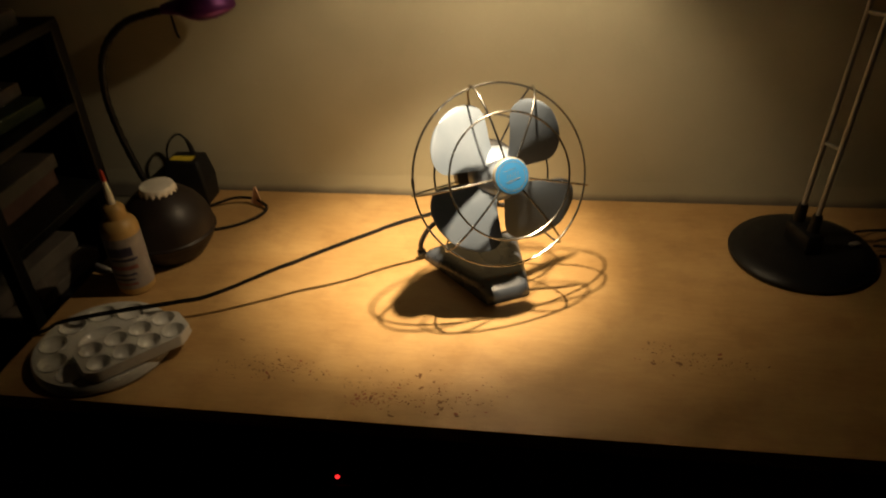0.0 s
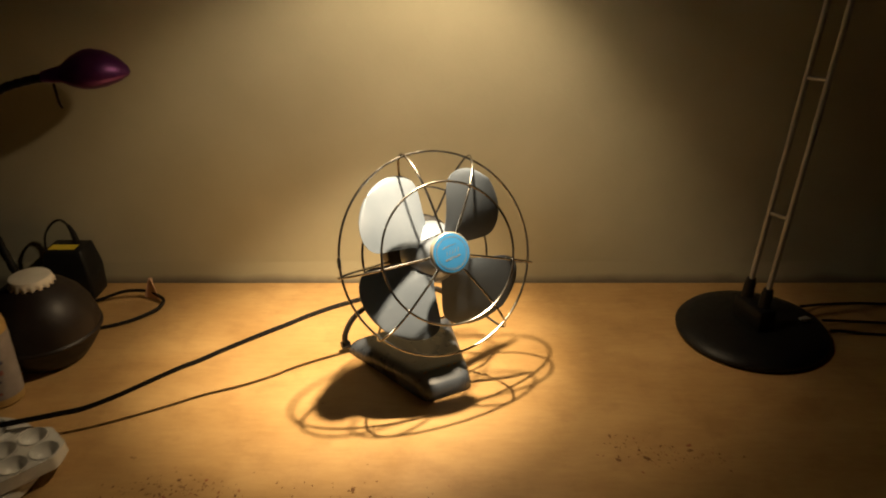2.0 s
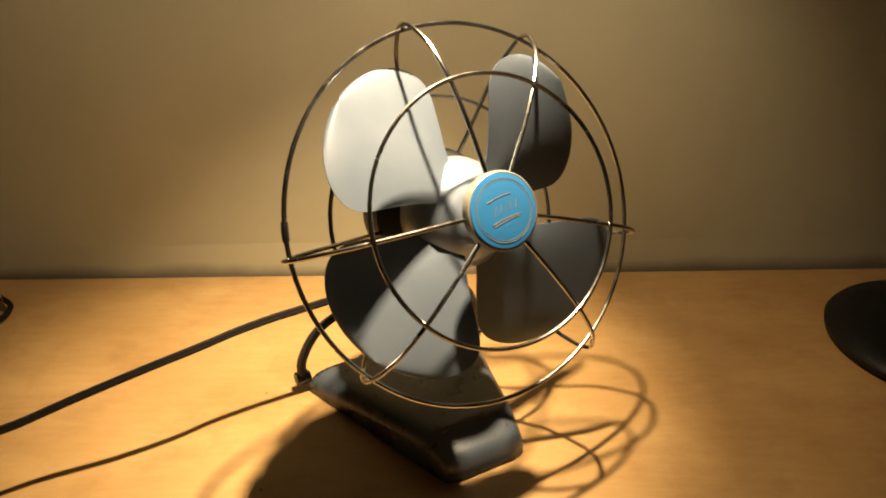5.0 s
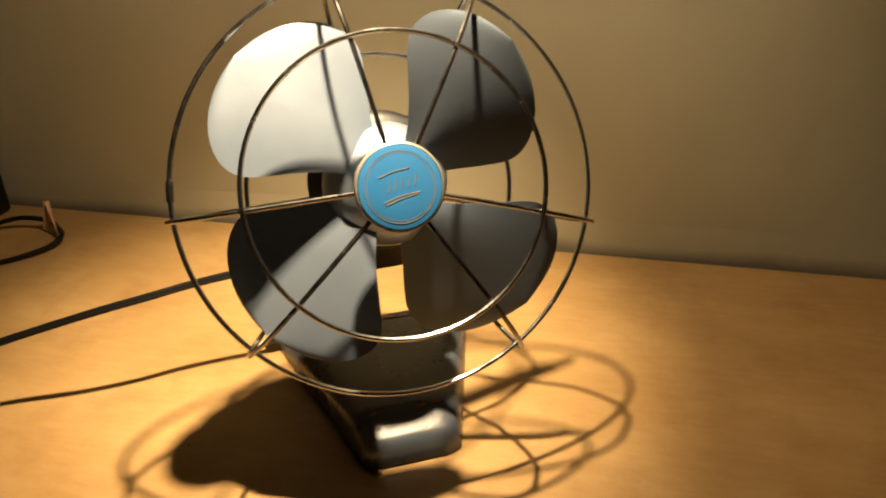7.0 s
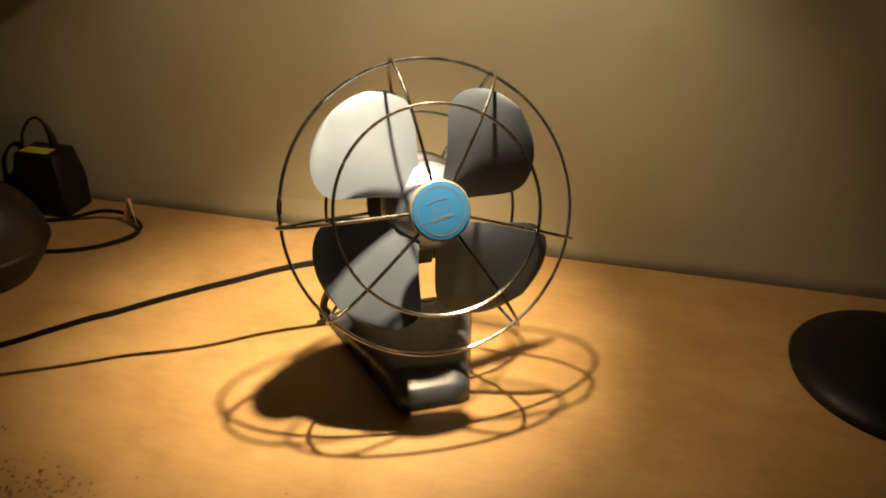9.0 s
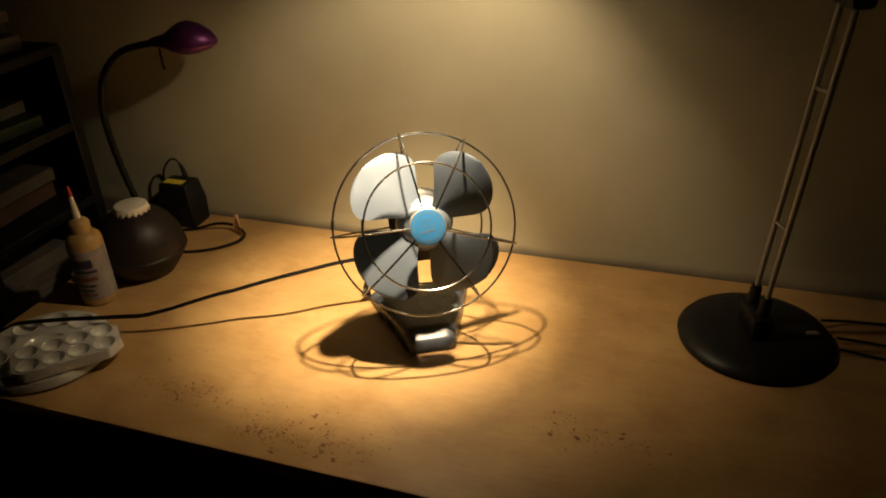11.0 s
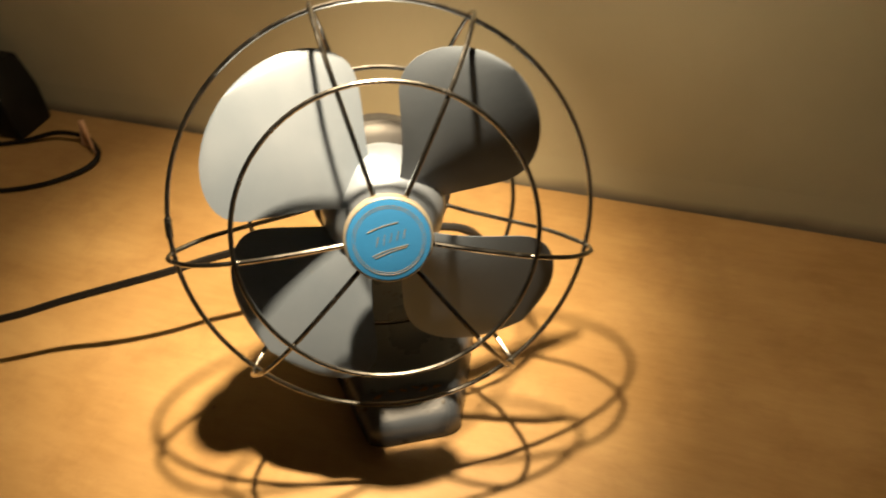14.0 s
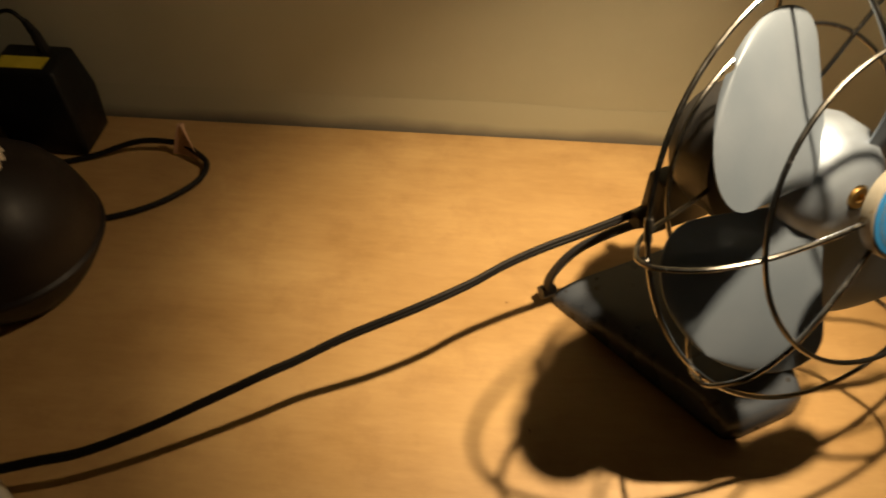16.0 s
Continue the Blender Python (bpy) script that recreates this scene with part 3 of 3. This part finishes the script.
# ---- things at the dark end of the desk ----
def purple_lamp():
    d = thing("gooseneck_lamp", (-0.628, 0.262, 0), "unlit purple gooseneck lamp with a black flexible stem", "desk lamp")
    d.matrix_basis = Matrix.Translation((-0.575, 0.235, 0))
    part("lamp_base", lathe([(0, 0.0005), (0.030, 0.0005), (0.033, 0.003), (0.031, 0.010), (0.012, 0.018), (0.008, 0.030), (0, 0.030)], Matrix.Translation((-0.580, 0.225, 0)), 40), BLACK, d, "small black lamp foot")
    stem = curve([(-0.582, 0.225, 0.02), (-0.601, 0.226, 0.075), (-0.619, 0.228, 0.15), (-0.625, 0.230, 0.22), (-0.609, 0.232, 0.284), (-0.567, 0.234, 0.327), (-0.516, 0.236, 0.344), (-0.488, 0.238, 0.347)], 12)
    n = len(stem)
    part("gooseneck", tube(stem, lambda s: 0.0058 + 0.0006 * math.cos(s * n * 2.0), sides=10), BLACK, d, "black ribbed flexible stem")
    tip, root = Vector((-0.388, 0.256, 0.350)), Vector((-0.497, 0.236, 0.347))
    m = facing(root, tip - root)
    length = (tip - root).length
    prof = [(0.009, 0.0), (0.012, 0.012), (0.015, 0.026), (0.026, 0.040), (0.0325, 0.055), (0.033, 0.066), (0.029, 0.082), (0.019, 0.098), (0.008, 0.108), (0, length)]
    bm = lathe(prof, None, 40)
    for v in bm.verts:                       # flat underneath, domed on top
        if v.co.y < 0:
            v.co.y *= 0.55
    bmesh.ops.transform(bm, verts=bm.verts, matrix=m)
    head = part("shade", bm, PURPLE, d, "glossy metallic purple shade")
    part("hook", tube(curve([(-0.483, 0.234, 0.340), (-0.480, 0.230, 0.328), (-0.478, 0.228, 0.316), (-0.474, 0.226, 0.309)], 5), 0.0019), BLACK, head)


purple_lamp()


def jar():
    at = Matrix.Translation((-0.508, 0.114, 0))
    j = thing("squat_jar", (-0.508, 0.114, 0), "dark brown squat round jar with a white crimped cap", "jar")
    body = part("body", lathe([(0, 0.0006), (0.044, 0.0006), (0.050, 0.004), (0.060, 0.017), (0.0685, 0.031), (0.0712, 0.0385), (0.0736, 0.0405), (0.0736, 0.0430), (0.0714, 0.0452), (0.0705, 0.056), (0.0655, 0.072), (0.0555, 0.089), (0.042, 0.102), (0.030, 0.109), (0.026, 0.112), (0, 0.112)], at, 72), BROWN, j, "dark brown bulbous body with a seam")
    bm = bmesh.new()
    steps, rings = 108, []
    for r, z, wave in ((0.0, 0.1215, 0), (0.022, 0.1215, 0), (0.025, 0.1205, 0), (0.0265, 0.1175, 0.0), (0.0288, 0.1105, 1.0)):
        ring = []
        for k in range(steps if r else 1):
            a = 2 * math.pi * k / steps
            c = math.cos(18 * a)
            rr, zz = r + wave * 0.0009 * c, z - wave * 0.0019 * c
            ring.append(bm.verts.new((rr * math.cos(a), rr * math.sin(a), zz)))
        rings.append(ring)
    for a, b in zip(rings, rings[1:]):
        for k in range(steps):
            vs = list(dict.fromkeys([a[k % len(a)], a[(k + 1) % steps % len(a)], b[(k + 1) % steps], b[k]]))
            bm.faces.new(vs)
    bmesh.ops.transform(bm, verts=bm.verts, matrix=at)
    cap = part("cap", bm, WHITE, j, "off-white crimped cap")
    sol = cap.modifiers.new("thickness", "SOLIDIFY")
    sol.thickness = 0.0015


jar()


def glue_bottle():
    at = Matrix.Translation((-0.522, 0.018, 0))
    b = thing("glue_bottle", (-0.522, 0.018, 0), "white labelled glue bottle with a yellow nozzle and red tip", "glue bottle")
    body = part("body", lathe([(0, 0.0006), (0.024, 0.0006), (0.0265, 0.003), (0.0265, 0.104), (0.0245, 0.112), (0.018, 0.119), (0.013, 0.122), (0, 0.122)], at, 48), GLUE, b, "yellowish plastic bottle body")
    part("label", lathe([(0.0266, 0.012), (0.0269, 0.012), (0.0269, 0.096), (0.0266, 0.096)], at, 48), LABEL, body, "white printed paper label")
    for z0, z1, a0, a1, mat in ((0.068, 0.082, -118, -40, INK), (0.060, 0.064, -110, -30, INK), (0.046, 0.052, -125, -35, INKRED), (0.036, 0.039, -118, -45, INK), (0.028, 0.031, -118, -55, INK), (0.020, 0.023, -118, -50, INKRED)):
        rows = [[(0.0272 * math.cos(radians(a0 + (a1 - a0) * k / 12)), 0.0272 * math.sin(radians(a0 + (a1 - a0) * k / 12)), z) for k in range(13)] for z in (z0, z1)]
        part("print_bar", skin(rows, 0.0003, at), mat, body)
    cap = part("cap", lathe([(0, 0.120), (0.0155, 0.120), (0.0155, 0.134), (0.0125, 0.139), (0.007, 0.142), (0, 0.142)], at, 32), GLUE, b, "yellow screw cap")
    part("nozzle", lathe([(0, 0.140), (0.0062, 0.140), (0.0048, 0.158), (0.0030, 0.178), (0, 0.178)], at, 24), WHITE, cap, "pale tapering nozzle")
    part("tip", lathe([(0, 0.177), (0.0034, 0.177), (0.0028, 0.190), (0.0012, 0.194), (0, 0.194)], at, 16), REDTIP, cap, "red tip cap")


glue_bottle()


def well(x, y, cx, cy, r, depth):
    q = ((x - cx) ** 2 + (y - cy) ** 2) / (r * r)
    return -depth * (1 - q) ** 0.6 if q < 1 else 0.0


def bowl(r, depth, m):
    """The glossy lining of a well, with a rolled lip."""
    prof = [(r * 1.07, 0.0003), (r * 1.04, 0.0009), (r, 0.0008)]
    for k in range(1, 9):
        s = 1 - k / 8
        prof.append((r * s, 0.0006 - depth * (1 - s * s) ** 0.6))
    return lathe(prof, m, 28, False)


def round_palette():
    at = Matrix.Translation((-0.494, -0.1265, 0.0)) @ pose(0, 0, 0, 0, 0, 12)
    d = thing("round_palette", (-0.494, -0.1265, 0), "white round plastic paint palette with wells, lying on the desk", "paint palette")
    wells = [(0.0645 * math.cos(2 * math.pi * k / 10), 0.0645 * math.sin(2 * math.pi * k / 10), 0.0178) for k in range(10)] + [(0, 0, 0.03)]
    rows = []
    for i in range(49):
        r = 0.0912 * (1e-4 + i / 48)
        row = []
        for k in range(121):
            a = 2 * math.pi * k / 120
            x, y = r * math.cos(a), r * math.sin(a)
            z = 0.0155 + sum(well(x, y, cx, cy, q, 0.0115) for cx, cy, q in wells)
            if r > 0.087:
                z -= 0.010 * ((r - 0.087) / 0.0042) ** 2
            row.append((x, y, z))
        rows.append(row)
    dish = part("dish", skin(rows, 0.0022, at), PALETTE, d)
    for cx, cy, q in wells:
        part("well", bowl(q, 0.0115, at @ Matrix.Translation((cx, cy, 0.0155))), PALETTE, dish)


def tray_palette():
    at = Matrix.Translation((-0.440, -0.139, 0.0)) @ pose(0, 0, 0, 0, 0, 47)
    d = thing("tray_palette", (-0.440, -0.139, 0.016), "small white plastic paint tray with eight wells, on the round palette", "paint palette")
    wells = [(-0.048 + 0.032 * i, -0.0165 + 0.033 * j, 0.0145) for i in range(4) for j in range(2)]
    rows = []
    for i in range(77):
        u = -1 + 2 * i / 76
        x = 0.071 * u
        half = 0.036 if u < 0.7 else 0.036 - 0.02 * ((u - 0.7) / 0.3) ** 1.3
        if u < -0.72:
            half *= math.sqrt(1 - 0.75 * ((-0.72 - u) / 0.28) ** 2)
        row = []
        for k in range(41):
            y = half * (-1 + k / 20)
            z = 0.0315 + sum(well(x, y, cx, cy, q, 0.0135) for cx, cy, q in wells)
            if abs(k - 20) == 20 or i in (0, 76):
                z -= 0.012
            row.append((x, y, z))
        rows.append(row)
    tray = part("tray", skin(rows, 0.0018, at), PALETTE, d)
    for cx, cy, q in wells:
        part("well", bowl(q, 0.0135, at @ Matrix.Translation((cx, cy, 0.0315))), PALETTE, tray)


round_palette()
tray_palette()


def charger():
    at = Vector((-0.546, 0.278, 0))
    d = thing("power_adapter", at, "black plug-in power adapter with a yellow sticker, on the desk", "power adapter")
    bm = bmesh.new()
    lo = [bm.verts.new((x, y, 0.0005)) for x, y in ((-0.035, -0.020), (0.035, -0.020), (0.035, 0.030), (-0.035, 0.030))]
    mi = [bm.verts.new((x, y, 0.045)) for x, y in ((-0.036, -0.022), (0.036, -0.022), (0.036, 0.031), (-0.036, 0.031))]
    hi = [bm.verts.new((x, y, 0.083)) for x, y in ((-0.030, -0.014), (0.027, -0.014), (0.027, 0.029), (-0.030, 0.029))]
    for a, b in ((lo, mi), (mi, hi)):
        for k in range(4):
            bm.faces.new((a[k], a[(k + 1) % 4], b[(k + 1) % 4], b[k]))
    bm.faces.new(lo[::-1])
    bm.faces.new(hi)
    bmesh.ops.bevel(bm, geom=bm.edges[:], offset=0.004, segments=3, affect="EDGES", profile=0.5)
    bmesh.ops.transform(bm, verts=bm.verts, matrix=Matrix.Translation(at))
    body = part("body", bm, BLACK, d)
    part("sticker", box((-0.024, -0.009, 0.0831), (0.016, 0.008, 0.0836), 0.0, Matrix.Translation(at)), YELLOW, body, "yellow paper sticker", smooth=False)
    part("strain_relief", tube([at + Vector((0.008, 0.018, 0.081)), at + Vector((0.005, 0.018, 0.100)), at + Vector((0.000, 0.018, 0.112))], lambda s: 0.0055 - 0.003 * s), BLACK, d)
    part("lead", tube(curve([at + Vector(p) for p in ((0.001, 0.018, 0.110), (-0.010, 0.019, 0.119), (-0.026, 0.020, 0.112), (-0.041, 0.020, 0.090), (-0.044, 0.018, 0.055), (-0.044, 0.012, 0.018), (-0.043, 0.0, 0.0025))], 6), 0.0018), RUBBER, d)
    # the looped lead with its paper tag
    OFF = Vector((0.013, -0.019, 0))
    c = thing("tagged_lead", (-0.43, 0.228, 0), "loop of black lead with a paper tag on the desk", "power cord")
    part("lead", tube(curve([Vector(p) + OFF for p in ((-0.60, 0.262, 0.0026), (-0.555, 0.262, 0.0026), (-0.520, 0.274, 0.004), (-0.480, 0.287, 0.013), (-0.445, 0.288, 0.013), (-0.428, 0.281, 0.010), (-0.414, 0.268, 0.008), (-0.417, 0.248, 0.005), (-0.440, 0.222, 0.003), (-0.470, 0.203, 0.0026), (-0.505, 0.193, 0.0026), (-0.56, 0.195, 0.0026))], 6), 0.0026), RUBBER, c)
    rows = []
    for h in (0, 0.25, 0.5, 0.75, 1):
        left, right = Vector((-0.450 + 0.012 * h, 0.285 - 0.002 * h, 0.004 + 0.034 * h)), Vector((-0.417 - 0.018 * h, 0.268 + 0.014 * h, 0.003 + 0.034 * h ** 1.2))
        rows.append([OFF + left.lerp(right, u) + Vector((0.003, 0.004, 0)) * math.sin(math.pi * u) for u in (0, 0.25, 0.5, 0.75, 1)])
    bm = skin(rows, 0.0004)
    part("tag", bm, TAGP, c, "pale orange folded paper tag")


charger()


def small_cap():
    at = Matrix.Translation((0.601, -0.106, 0))
    tagged(part("bottle_cap", lathe([(0, 0.0005), (0.013, 0.0005), (0.0145, 0.003), (0.0145, 0.012), (0.012, 0.0155), (0, 0.0165)], at, 36), WHITE), "small white plastic cap on the desk top", "cap")


small_cap()


def loose_tube():
    m = facing((-0.595, 0.052, 0.0062), (0.9, -0.35, 0.0))
    t = thing("plastic_tube", (-0.595, 0.052, 0), "short pale plastic tube lying beside the glue bottle", "tube")
    part("body", lathe([(0, -0.014), (0.0055, -0.014), (0.006, -0.012), (0.006, 0.008), (0.004, 0.011), (0, 0.011)], m, 20), LABEL, t)
    part("cap", lathe([(0, 0.010), (0.0045, 0.010), (0.0042, 0.017), (0.003, 0.019), (0, 0.019)], m, 20), WHITE, t)


loose_tube()


# ---- shelf tower beside the desk, and the computer below it ----
def shelf_tower():
    x0, x1, y0, y1 = -1.02, -0.645, -0.06, 0.20
    s = thing("shelf_tower", (-0.83, 0.07, FLOOR_Z), "black open shelf tower with papers and folders, beside the desk", "shelf")
    for x in (x0, x1 - 0.022):
        for y in (y0, y1 - 0.022):
            part("post", box((x, y, FLOOR_Z), (x + 0.022, y + 0.022, 0.345), 0.003), BLACK, s, smooth=False)
    levels = (-0.62, -0.34, -0.06, 0.075, 0.21, 0.335)
    for z in levels:
        part("shelf_board", box((x0 + 0.001, y0 + 0.001, z), (x1 - 0.001, y1 - 0.001, z + 0.016), 0.002), BLACK, s, smooth=False)
    part("back_board", box((x0 + 0.002, y1 - 0.004, -0.62), (x1 - 0.002, y1 - 0.0005, 0.34)), BLACK, s, smooth=False)
    rng = random.Random(8)
    for z, mats in ((-0.044, (PAPER, PAPER)), (0.091, (PINKP, PAPER)), (0.226, (GREENP, PAPER)), (0.351, (PAPER, PAPER, PAPER))):
        h = z + 0.0005
        for m in mats:
            t = rng.uniform(0.016, 0.032)
            w = rng.uniform(0.22, 0.30)
            mat = Matrix.Translation((-0.825, 0.06, 0)) @ pose(0, 0, 0, 0, 0, rng.uniform(-5, 5))
            name, label = ("book", "thick old pale book on the black shelf") if m is PAPER else ("folder", "dull coloured document folder on the black shelf")
            tagged(part(name, box((-w / 2, -0.1, h), (w / 2, 0.1, h + t), 0.002, mat), m, smooth=False), label, "book" if m is PAPER else "folder", group="papers on the shelf tower")
            h += t + 0.0005


shelf_tower()


def computer():
    c = thing("computer_tower", (-0.2, 0.08, FLOOR_Z), "black computer case with a red indicator light, under the desk", "computer")
    case = part("case", box((-0.30, -0.10, FLOOR_Z + 0.002), (-0.11, 0.26, -0.20), 0.006), BLACK, c)
    part("indicator", lathe([(0, 0), (0.0035, 0), (0.003, 0.002), (0, 0.003)], facing((-0.213, -0.1, -0.245), (0, -1, 0)), 16), LED, case, "small glowing red indicator")
    part("drive_bay", box((-0.285, -0.104, -0.30), (-0.125, -0.0995, -0.26), 0.002), BLACK, case)


computer()
